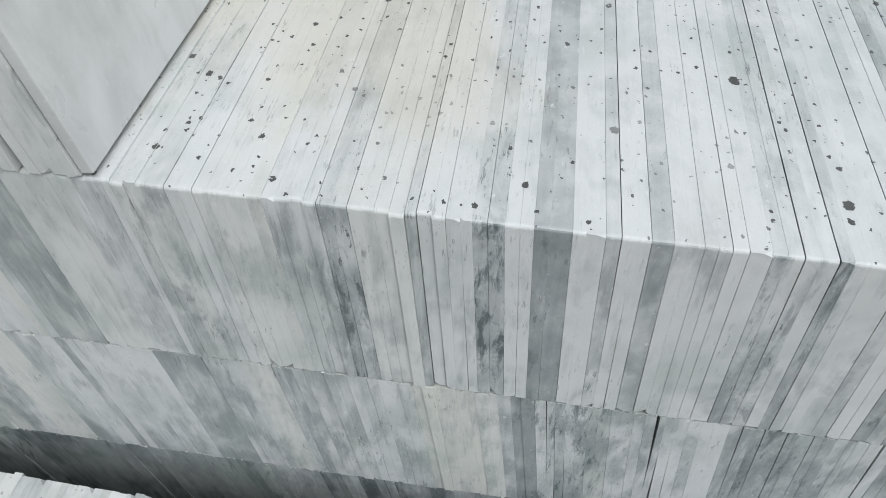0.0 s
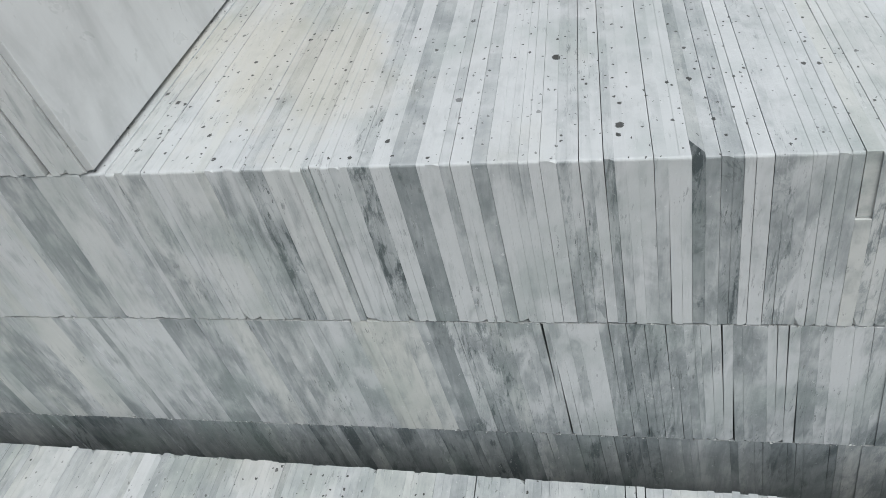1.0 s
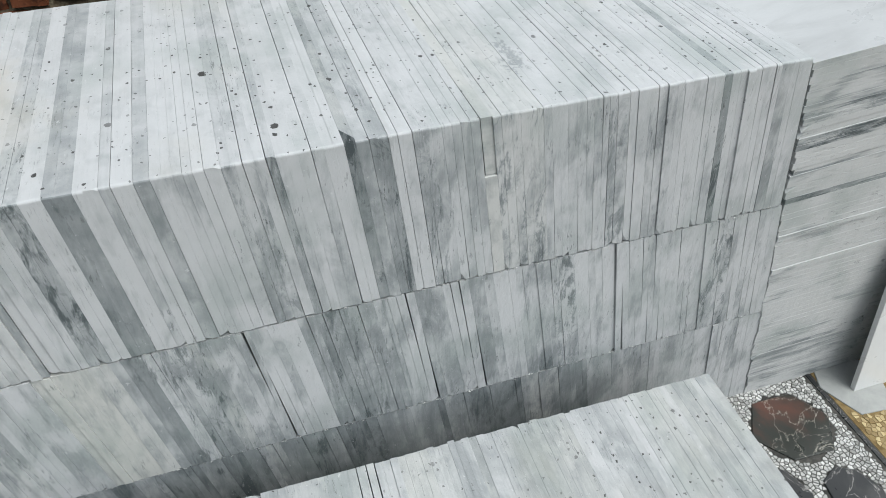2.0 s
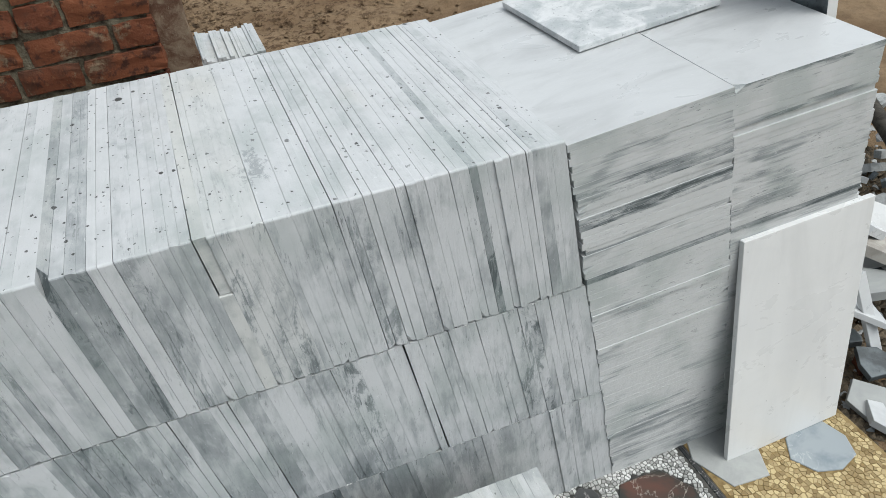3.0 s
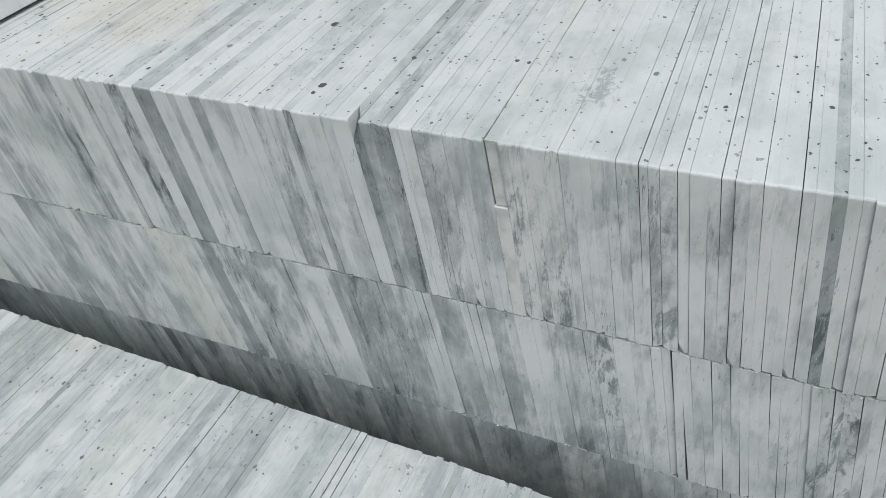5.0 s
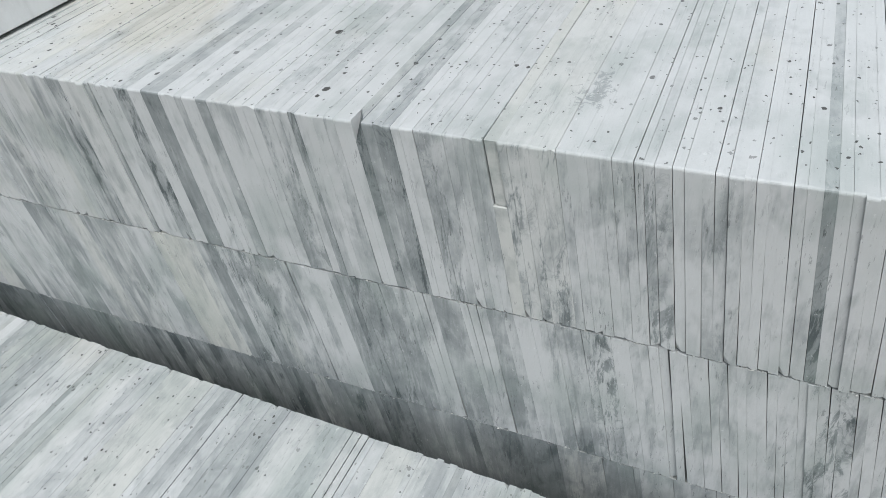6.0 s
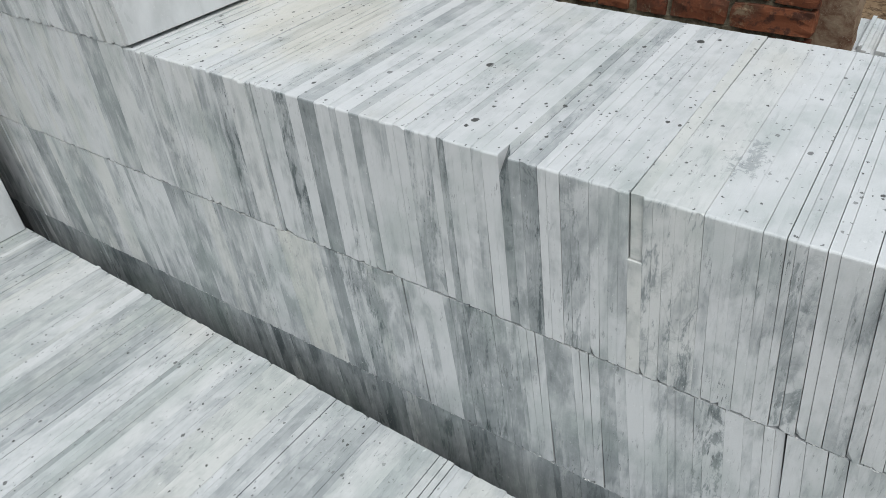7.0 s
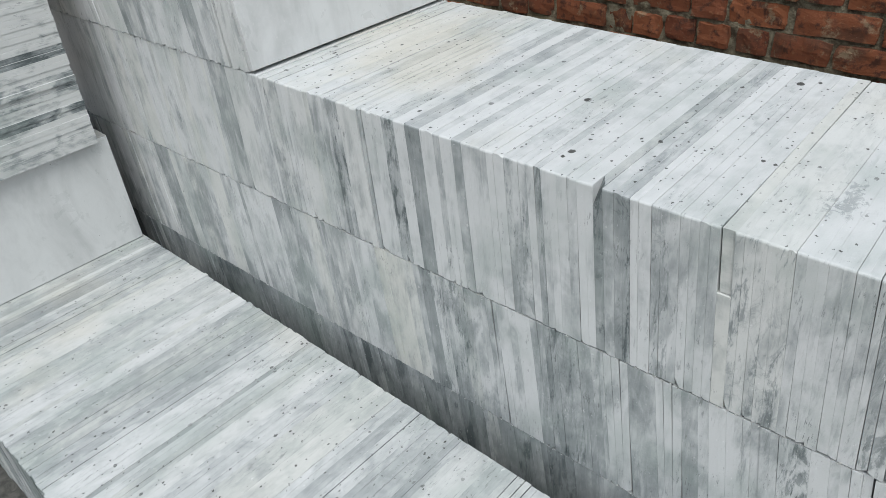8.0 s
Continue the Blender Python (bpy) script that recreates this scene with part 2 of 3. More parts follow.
def soil_mat():
    m = Mat("brown_soil", 0.97, 0.1)
    a = m.noise(m.world_pos(), 1.3, 6.0, 0.65)
    b = m.noise(m.world_pos(), 22.0, 6.0, 0.7)
    k = m.noise(m.world_pos(), 95.0, 4.0, 0.75)
    c = m.mix(m.ramp(a, 0.35, 0.65), (0.22, 0.14, 0.078), (0.36, 0.25, 0.15))
    sep = m.node("ShaderNodeSeparateXYZ")
    m.put(sep.inputs[0], m.world_pos())
    trod = m.ramp(m.math('ADD', sep.outputs[0], m.math('MULTIPLY', a, 0.8)), 1.5, 2.2, 0.9, 0.22)
    c = m.mix(m.math('MULTIPLY', m.ramp(b, 0.47, 0.60), trod), c, (0.10, 0.058, 0.03))
    c = m.mix(m.ramp(k, 0.60, 0.75, 0.0, 0.6), c, (0.48, 0.37, 0.25))
    m.bump(m.math('ADD', b, m.math('MULTIPLY', k, 0.6)), 1.0, 0.02)
    return m.colour(c)


def plain_mat(name, a, b, scale, rough=0.8, spec=0.2, bump=0.4, third=None):
    m = Mat(name, rough, spec)
    n1 = m.noise(m.obj_pos((1, 1, 1), 25.0), scale, 6.0, 0.65, 0.6)
    n2 = m.noise(m.obj_pos((1, 1, 1), 25.0), scale * 7, 4.0, 0.7)
    c = m.mix(m.ramp(n1, 0.35, 0.65), a, b)
    if third:
        c = m.mix(m.ramp(n2, 0.58, 0.72, 0.0, 0.8), c, third)
    m.bump(m.math('ADD', n1, n2), bump, 0.003)
    return m.colour(c)


def vein_stone(name, base, drift, vein, rough=0.25, broad=11.0):
    m = Mat(name, rough, 0.5)
    n1 = m.noise(m.obj_pos((1, 1, 1), 25.0), broad, 6.0, 0.6, 0.4)
    n2 = m.noise(m.obj_pos((1, 1, 1), 13.0), 8.0, 7.0, 0.6, 1.8)
    c = m.mix(m.ramp(n1, 0.45, 0.7), base, drift)
    c = m.mix(m.ramp(m.math('ABSOLUTE', m.math('SUBTRACT', n2, 0.5)), 0.0, 0.009, 0.8, 0.0), c, vein)
    m.put(m.b.inputs["Roughness"], m.ramp(n1, 0.3, 0.7, rough, rough + 0.3))
    m.bump(n1, 0.15, 0.002)
    return m.colour(c)


MORTAR, BRICK, SOIL = mortar_mat(), brick_mat(), soil_mat()
GROUT = plain_mat("dark_cement_grout", (0.05, 0.05, 0.046), (0.11, 0.105, 0.095), 40.0, 0.9)
OCHRE = plain_mat("ochre_cement_grout", (0.20, 0.13, 0.05), (0.36, 0.26, 0.12), 30.0, 0.85)
STONE_K = vein_stone("black_marble", (0.022, 0.024, 0.026), (0.06, 0.06, 0.06), (0.5, 0.48, 0.45))
STONE_R = vein_stone("red_black_marble", (0.028, 0.032, 0.026), (0.13, 0.045, 0.026), (0.50, 0.47, 0.40), 0.22, 7.0)
STONE_G = vein_stone("blue_grey_stone", (0.36, 0.40, 0.42), (0.22, 0.27, 0.30), (0.55, 0.58, 0.60), 0.35)
SLATE = plain_mat("flat_grey_stone", (0.38, 0.39, 0.38), (0.47, 0.48, 0.46), 9.0, 0.6, 0.3, 0.1)
SLAB_D = plain_mat("dark_dirty_slab", (0.045, 0.055, 0.06), (0.17, 0.20, 0.21), 9.0, 0.45, 0.4, 0.2, (0.02, 0.022, 0.022))
WOOD = plain_mat("weathered_stick", (0.035, 0.03, 0.024), (0.085, 0.075, 0.06), 30.0, 0.85)
LEAF = plain_mat("dead_leaves", (0.055, 0.045, 0.03), (0.17, 0.13, 0.085), 60.0, 0.85, 0.2, 0.3)
BLOCK = plain_mat("grey_rubble", (0.34, 0.35, 0.34), (0.52, 0.53, 0.52), 30.0, 0.85)


# ---- building helpers ----
def empty(name, at, turn=0.0):
    ob = new(name)
    ob.empty_display_size = 0.05
    ob.location = at
    ob.rotation_euler = (0, 0, radians(turn))
    return ob


def mesh_of(name, bm, *mats):
    me = bpy.data.meshes.new(name)
    bm.to_mesh(me)
    bm.free()
    for m in mats:
        me.materials.append(m)
    return me


def part(name, bm, material, parent, label=""):
    me = bm if isinstance(bm, bpy.types.Mesh) else mesh_of(name, bm, material)
    ob = new(name, me)
    ob.parent = parent
    return tagged(ob, label)


def box(sx, sy, sz, bevel=0.001, seg=1):
    bm = bmesh.new()
    bmesh.ops.create_cube(bm, size=1.0)
    bmesh.ops.scale(bm, vec=(sx, sy, sz), verts=bm.verts)
    if bevel:
        bmesh.ops.bevel(bm, geom=bm.edges[:], offset=bevel, segments=seg, affect='EDGES', profile=0.6)
    return bm


def chipped(sx, sy, sz, corner, size, bevel=0.0011, brow=0.0022):
    """A tile with one corner knocked off."""
    bm = bmesh.new()
    bmesh.ops.create_cube(bm, size=1.0)
    bmesh.ops.scale(bm, vec=(sx, sy, sz), verts=bm.verts)
    if corner is not None:
        c = Vector((corner[0] * sx / 2, corner[1] * sy / 2, corner[2] * sz / 2))
        way = Vector((corner[0] * size[0], corner[1] * size[1], corner[2] * size[2]))
        n = Vector((corner[0] / size[0], corner[1] / size[1], corner[2] / size[2])).normalized()
        cut = bmesh.ops.bisect_plane(bm, geom=bm.verts[:] + bm.edges[:] + bm.faces[:], plane_co=c - Vector((way.x, 0, 0)), plane_no=n, clear_outer=True)
        rim = [e for e in cut["geom_cut"] if isinstance(e, bmesh.types.BMEdge)]
        bmesh.ops.contextual_create(bm, geom=rim)
    for sign, r in ((1, brow), (-1, 0.0009)):
        if corner is not None and corner[2] == sign:
            continue
        rim = [e for e in bm.edges if all(abs(v.co.y + sy / 2) < 1e-5 and abs(v.co.z - sign * sz / 2) < 1e-5 for v in e.verts)]
        if rim and sz > 0.1:
            bmesh.ops.bevel(bm, geom=rim, offset=r, segments=4, profile=0.5, affect='EDGES', clamp_overlap=True)
    bmesh.ops.bevel(bm, geom=[e for e in bm.edges if e.calc_length() > 0.004 and e.calc_face_angle(0.0) > 0.7], offset=bevel, segments=1, affect='EDGES', clamp_overlap=True)
    return bm


TH, TD, TL = 0.305, 0.61, 0.0135      # tile: one foot by two feet, 13 mm thick


CUTS = [(None, None, 0.00006), (None, None, 0.00020), (None, None, 0.00030), ((1, -1, 1), (0.006, 0.005, 0.004), 0.0003), ((-1, -1, 1), (0.005, 0.003, 0.007), 0.0005),
        ((1, -1, -1), (0.010, 0.006, 0.008), 0.0003), ((-1, -1, -1), (0.008, 0.006, 0.018), 0.0003), ((1, 1, 1), (0.010, 0.010, 0.007), 0.0003), ((-1, -1, 1), (0.018, 0.036, 0.034), 0.001),
        ((1, -1, 1), (0.007, 0.003, 0.003), 0.0003), ((-1, -1, 1), (0.005, 0.003, 0.004), 0.0003), ((1, -1, -1), (0.008, 0.004, 0.004), 0.0003), ((-1, -1, -1), (0.006, 0.003, 0.006), 0.0003)]
STANDING = {}


def standing(kind, slope, brow=0.0022):
    """A tile on edge whose foot lies slope metres to the right of its top; alike tiles share one mesh."""
    step = round(slope / 0.0005)
    if (kind, step, brow) not in STANDING:
        corner, size, bevel = CUTS[kind]
        bm = chipped(TL, TD, TH, corner, size, bevel, brow)
        for v in bm.verts:
            v.co.x -= v.co.z / TH * step * 0.0005
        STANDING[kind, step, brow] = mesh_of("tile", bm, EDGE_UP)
    return STANDING[kind, step, brow]


def tone_at(x, strips):
    for a, b, *v in strips:
        if a - 1e-4 <= x < b - 1e-4:
            return v
    return None


def tile_row(label, x0, x1, yf, zb, lean, strips=(), gaps=(), seed=1, course=0.0, turn=0.0, rough=1.0, tall=TH, base=0.0, broken=(), chip=None, wide=0.0006, covered=False, uneven=1.0, ragged=0.10, slack=1.0):
    """Tiles on edge, side by side along x; lean(x): how far each tile's foot lies to the right of its top."""
    r = random.Random(seed)
    row = empty("tile_row", (0, yf, zb), turn)
    tagged(row, label, "tile stack", "rows of tiles on edge")
    play = r.uniform(0.0024, 0.0030) if covered else 0.0
    marks = sorted({v for s in strips for v in s[:2]} | set(gaps))
    x, tone, left, cream, block = x0, 0.1, 0, 0.0, course
    while x < x1 - 0.005:
        t = r.uniform(0.0122, 0.0150)
        near = [b for b in marks + [x1] if x + 0.009 < b < x + 0.0215]
        if near:
            t = near[0] - x
        gap = wide if any(abs(x + t - g) < 1e-4 for g in gaps) else (slack * r.choice((0.00001, 0.00001, 0.0001, 0.0003, 0.0006)) if left <= 1 else 0.00001)
        if left <= 0:
            left = r.choice((1, 1, 2, 2, 3, 4, 5))
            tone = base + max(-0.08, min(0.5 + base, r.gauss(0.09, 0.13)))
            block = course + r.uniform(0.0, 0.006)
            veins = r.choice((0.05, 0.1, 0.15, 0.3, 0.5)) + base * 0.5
            cream = r.choice((0, 0, 0, 0.1, 0.25))
        left -= 1
        known = tone_at(x + t / 2, strips)
        tn, vn, cr = known if known else (tone, veins, cream)
        slope = lean(x)
        tight = left > 0 or known is not None
        kind = (0 if tight else r.randrange(3)) if r.random() < (0.40 if covered else 0.55) else r.choice((3, 5, 6, 7, 9, 10, 11, 12, 11, 12, 11, 12) if not covered else (3, 4, 9, 10, 9, 10, 5, 11, 12))
        if chip is not None and x - 0.002 < chip < x + t / 2:
            kind = 8
        odd = r.random() < ragged
        jut, rise = r.gauss(0, 0.0013 if odd else 0.00014), r.gauss(-0.0003, 0.0009 if odd else 0.0002) * uneven
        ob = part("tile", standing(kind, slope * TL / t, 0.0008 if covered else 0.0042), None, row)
        ob.location = (x + t / 2 + slope / 2, TD / 2 + jut * rough, (tall - play) / 2 + rise * rough)
        ob.rotation_euler = (0, 0, radians(r.gauss(0, 0.012) * rough))
        ob.scale = (t / TL * (1 - gap / t), 1 + (r.gauss(0, 0.004) if odd else 0.0) * rough, (tall - play) / TH)
        if not covered:
            # cut a little short: the foot hangs clear of the course below
            short = r.choice((0.0, 0.0, 0.0, 0.0008, 0.0016, 0.0026))
            ob.scale.z *= 1 - short / tall
            ob.location.z += short / 2
        ob.color = (max(0, tn + r.gauss(-0.01, 0.03)), vn, cr, block)
        for b, low in broken:
            if x <= b < x + t:
                # snapped across: the upper piece sits a little back on the lower one
                piece = part("tile_piece", standing(1, slope * (1 - low) * TL / t), None, row)
                piece.rotation_euler, piece.color = (0, radians(-0.8), radians(0.3)), (0.12, 0.2, 0.3, course)
                piece.scale = (ob.scale.x * 0.93, ob.scale.y, (1 - low) - 0.006)
                piece.location = (x + t / 2 + slope * (1 - low) / 2, ob.location.y + 0.003, tall * (1 + low) / 2)
                ob.scale.z = low
                ob.data = standing(1, slope * low * TL / t)
                ob.location = (x + t / 2 + slope * (1 - low / 2), ob.location.y, tall * low / 2)
        x += t
    return row


# ---- the long stack: three courses of tiles on edge ----
def lean_1(x):
    return 0.014 + 0.030 * max(0.0, min(1.0, (x + 0.8) / 1.55))


def lean_2(x):
    return 0.030 + 0.025 * max(0.0, min(1.0, (x + 0.8) / 1.6))


STRIPS_1 = [
    (-0.790, -0.735, 0.2, 0.5, 0.1), (-0.585, -0.555, 0.3, 0.8, 0), (-0.500, -0.489, 0.42, 0.3, 0), (-0.489, -0.436, 0.06, 0.1, 0),
    (-0.436, -0.405, 0.34, 1, 0), (-0.405, -0.378, 0.04, 0.1, 0), (-0.378, -0.342, 0.5, 0.4, 0), (-0.342, -0.312, 0.06, 0.1, 0),
    (-0.312, -0.298, 0.25, 0.3, 0), (-0.298, -0.262, 0.05, 0.1, 0), (-0.262, -0.25, 0.26, 0.3, 0), (-0.250, -0.163, 0.06, 0.15, 0),
    (-0.163, -0.12, 0.26, 0.6, 0), (-0.105, -0.092, 0.32, 0.7, 0), (-0.092, -0.045, 0.12, 0.1, 0), (-0.045, -0.028, 0.24, 0.1, 0),
    (-0.028, 0, 0, 0, 0), (0.000, 0.016, 0.4, 0.8, 0.2), (0.016, 0.034, 0.34, 0.4, 0), (0.034, 0.056, 0.42, 1.3, 0), (0.056, 0.094, -0.08, 0, 0),
    (0.094, 0.122, 0.2, 0.7, 0), (0.122, 0.165, 0.16, 0.2, 0), (0.165, 0.193, 0.12, 0.1, 0), (0.193, 0.2135, -0.02, 0, 0.28), (0.213, 0.29, 0.06, 0.8, 0.15),
    (0.290, 0.345, 0.06, 0.4, 0), (0.345, 0.396, 0.10, 0.5, 0), (0.396, 0.43, 0.20, 0.7, 0), (0.430, 0.464, -0.03, 0, 0), (0.464, 0.51, 0.14, 0.5, 0),
    (0.510, 0.592, -0.01, 0.1, 0), (0.592, 0.606, 0.44, 1.4, 0), (0.606, 0.695, -0.09, 0.1, 0), (0.695, 0.715, 0.21, 0.3, 0), (0.715, 0.752, -0.05, 0.1, 0)]
STRIPS_3 = [(0.44, 0.585, 0.20, 0.3, 0), (0.585, 0.857, 0.12, 0.2, 0)]
STRIPS_2 = [
    (-0.500, -0.42, 0.05, 0.2, 0.4), (-0.375, -0.345, 0.42, 0.5, 0), (-0.345, -0.32, 0.15, 0.9, 0), (-0.320, -0.285, 0.3, 1.1, 0), (-0.285, -0.25, 0.34, 0.8, 0.2),
    (-0.250, -0.185, 0.2, 0.4, 0), (-0.185, -0.14, 0.16, 0.2, 0), (-0.140, -0.108, -0.05, 0, 0), (-0.108, -0.085, 0.36, 0.4, 0), (-0.085, -0.01, 0.4, 0.7, 0),
    (-0.010, 0.04, 0.28, 0.4, 0), (0.040, 0.085, 0.1, 0.2, 0), (0.085, 0.135, 0.34, 0.4, 0), (0.135, 0.18, 0.12, 0.1, 0), (0.180, 0.225, 0.34, 0.3, 0),
    (0.225, 0.265, 0.03, 0.2, 0), (0.265, 0.33, 0.23, 0.5, 0), (0.330, 0.375, 0.17, 1.2, 0), (0.375, 0.47, 0.05, 0.3, 0), (0.470, 0.64, 0.1, 0.3, 0),
    (0.640, 0.7, 0.15, 1, 0), (0.700, 0.802, 0.09, 0.2, 0)]
# bottom course: base 0.42 paints the gap's shade into tiles left of STRIPS_3
tile_row("bottom course of grey marble tiles on edge, gap shade put into their tone", -2.0, 0.857, 0.0028, 0.0, lambda x: 0.046, STRIPS_3, (-0.21, -0.09, 0.0, 0.585), 13, 0.3, base=0.42, covered=True)
tile_row("middle course of grey-veined marble tiles packed tightly on edge", -2.0, 0.802, 0.0013, 0.305, lean_2, STRIPS_2, (-0.185, 0.085, 0.180, 0.470), 22, 0.6, base=0.11, wide=0.0018, covered=True)
tile_row("top course of white and grey marble tiles packed on edge", -2.0, 0.752, 0.0, 0.610, lean_1, STRIPS_1,
         (-0.489, -0.250, -0.163, -0.120, -0.092, -0.028, 0.094, 0.396, 0.430, 0.464, 0.510), 31, 0.0, broken=((0.205, 0.66),), chip=0.0, uneven=1.35, base=-0.04)
# added above the view, only to keep light out of the far gap
tile_row("unseen highest course of marble tiles on edge, added to shade the far gap", -2.0, -0.93, -0.003, 1.222, lambda x: 0.044, (), (), 47, 0.15, base=0.04)
# further course on top at the far end, its last tile showing the broad face
upper = tile_row("raised course of marble tiles on edge upon the long stack", -2.0, -0.859, -0.003, 0.916, lambda x: 0.044, (), (-0.913,), 44, 0.8, base=0.04, wide=0.005)


def face_tile(label, at, turn, size=(TL, TD, TH), mat=FACE, bevel=0.0016):
    ob = new("marble_tile", mesh_of("marble_tile", box(*size, bevel, 2), mat))
    ob.matrix_world = pose(*at, *turn)
    return tagged(ob, label, "tile", "loose broad tiles")


face_tile("white cloudy marble tile standing on edge, broad face bare", (-0.830, 0.305, 0.916 + TH / 2 + 0.0035), (0, -math.degrees(math.atan2(0.044, TH)), 0))

# ---- the lower stack in front ----
front = tile_row("low course of pale marble tiles on edge, speckled with dirt", -2.56, 0.0, 0.0, 0.022, lambda x: 0.012, (), (-0.95, -0.695, -0.680, -0.665), 55, 0.45, -1.17, 0.8, base=0.30, wide=0.0020, ragged=0.4, slack=0.3)
front.location = (0.638, -0.720, 0.001)


# ---- crumbs lodged in the joints between the courses ----
def crumbs():
    r = random.Random(91)
    verts, faces = [], []
    for x0, x1, y, z, count, lean in ((-1.6, 0.80, 0.0004, 0.6095, 420, 0.04), (-1.6, 0.86, 0.0016, 0.3045, 420, 0.05), (-1.6, -0.86, -0.0035, 0.9160, 60, 0.0), (-0.80, -0.79, 0.30, 0.9165, 40, 0.0)):
        for _ in range(count):
            s = r.uniform(0.0008, 0.0030) * r.uniform(0.5, 1.0)
            cx, cz = r.uniform(x0, x1), z + r.gauss(0, 0.0012)
            cy = y + r.uniform(-0.0015, 0.0005) if count > 50 else y + r.uniform(-0.3, 0.3)
            b = len(verts)
            for dx, dy, dz in ((1, 0, 0), (-0.5, 0.8, 0), (-0.5, -0.8, 0), (0, 0, 1), (0, 0, -0.8)):
                verts.append((cx + s * dx * r.uniform(0.6, 1.8), cy + s * dy * r.uniform(0.4, 1.0), cz + s * dz * r.uniform(0.4, 1.0)))
            faces += [tuple(b + i for i in f) for f in ((0, 1, 3), (1, 2, 3), (2, 0, 3), (1, 0, 4), (2, 1, 4), (0, 2, 4))]
    me = bpy.data.meshes.new("stone_crumbs")
    me.from_pydata(verts, [], faces)
    me.materials.append(plain_mat("marble_crumbs", (0.30, 0.31, 0.30), (0.82, 0.82, 0.80), 90.0, 0.8))
    tagged(new("stone_crumbs", me), "pale marble crumbs lodged in the tile joints", "crumbs", kind="stuff")


crumbs()


# ---- tiles lying flat, one upon another ----
LY = [mesh_of("tile", chipped(TH, TD, TL, c, s, 0.00022), EDGE_LY, FACE) for c, s in (
    (None, None), (None, None), ((-1, -1, 1), (0.02, 0.012, 0.012)), ((1, -1, 1), (0.016, 0.014, 0.012)), ((1, -1, -1), (0.02, 0.02, 0.011)))]
for me in LY:
    for p in me.polygons:
        p.material_index = 1 if abs(p.normal.z) > 0.95 else 0


def flat_stack(label, foot, top, yf, height, tilt, seed, course, turn=0.0, length=TD, bands=()):
    """foot, top: the left edge's x at the bottom and at the top; tilt: degrees by which the topmost tile rises to the right."""
    r = random.Random(seed)
    st = empty("flat_tile_stack", (foot, yf, 0.0), turn)
    tagged(st, label, "tile stack", "stacks of tiles lying flat")
    n = round(height / TL)
    step = height / n
    tone, left = 0.1, 0
    for i in range(n):
        f = (i + 0.5) / n
        a = radians(tilt * f)
        if left <= 0:
            left, tone, veins = r.choice((1, 1, 2, 3, 4)), max(-0.05, r.gauss(0.12, 0.10)), r.choice((0.1, 0.1, 0.3, 0.6))
            if r.random() < 0.12:
                left, tone = 1, 0.5
        left -= 1
        ob = part("tile", LY[0 if r.random() < 0.75 else r.randrange(5)], None, st)
        ob.location = ((top - foot) * f + TH / 2 * math.cos(a) + r.gauss(0, 0.0018), length / 2 + (r.gauss(0, 0.0016) if r.random() < 0.11 else r.gauss(0, 0.00008)), (i + 0.5) * step + TH / 2 * math.sin(a))
        ob.rotation_euler = (0, -a, radians(r.gauss(0, 0.06)))
        ob.scale = (1, length / TD, step / TL * r.choice((0.965, 0.985, 0.996, 0.999, 0.999)))
        known = tone_at((i + 0.5) * step, bands)
        ob.color = (max(0, known[0] * 1.45 if known else tone * 0.35), 1.3 if known and known[0] > 0.25 else veins, 0.12, course)
    return st


flat_stack("grey-veined marble tiles stacked flat, edges streaked", 0.904, 0.757, 0.0, 0.905, 4.6, 3, 0.2, bands=((0.0, 0.16, 0.10), (0.35, 0.58, 0.02), (0.612, 0.627, 0.40), (0.66, 0.69, 0.10), (0.735, 0.75, 0.28), (0.79, 0.806, 0.34), (0.806, 0.87, 0.22)))
flat_stack("marble tiles stacked flat, slipped a little sideways", 1.2092, 1.0602, 0.0, 0.928, 3.2, 5, 0.5, bands=((0.62, 0.635, 0.3), (0.66, 0.8, 0.12), (0.85, 0.865, 0.3), (0.914, 0.93, 0.32)))
face_tile("loose square marble tile with a rough dusty face", (1.080, 0.424, 0.9385), (0, -3.9, 3.0), (0.322, 0.30, 0.012), plain_mat("dusty_marble", (0.50, 0.53, 0.54), (0.80, 0.81, 0.81), 16.0, 0.6, 0.3, 0.5, (0.24, 0.26, 0.26)), 0.002)
face_tile("clean white marble tile leaning against the flat stack", (1.305, -0.040, 0.302), (-6.6, -2.0, 0), (0.315, TL, 0.605), FACE_WHITE)
slab = face_tile("dark dirty stone slab with a white sawn edge, standing upright", (1.440, 0.447, 0.602), (0, -8.9, 0), (0.024, 0.61, 1.22), SLAB_D)
slab.data.materials.append(FACE_WHITE)
for p in slab.data.polygons:
    p.material_index = 1 if p.normal.y < -0.4 else 0


# ---- far end: second course of the low stack, a flat stack upon it ----
end_row = tile_row("raised course of marble tiles at the low stack's far end", -0.45, 0.0, 0.0, 0.0, lambda x: 0.020, (), (), 66, 0.9, -1.17, tall=0.32)
end_row.location = (-1.475, -0.680, 0.3075)
face_tile("white marble tile standing as the end of a tile course", (-1.459, -0.378, 0.3075 + 0.1588), (0, -3.6, -1.17), (TL, TD, 0.319), FACE)
# carried up beyond view so that the gap beside it gets less light
far_stack = flat_stack("marble tiles stacked flat upon tiles on edge", 0, -0.02, 0, 0.95, 0.0, 9, 0.7, bands=((0.0, 0.05, 0.22), (0.05, 0.10, 0.14), (0.10, 0.118, 0.42), (0.15, 0.20, 0.30), (0.24, 0.27, 0.42)))
far_stack.location = (-1.735, -0.718, 0.629)


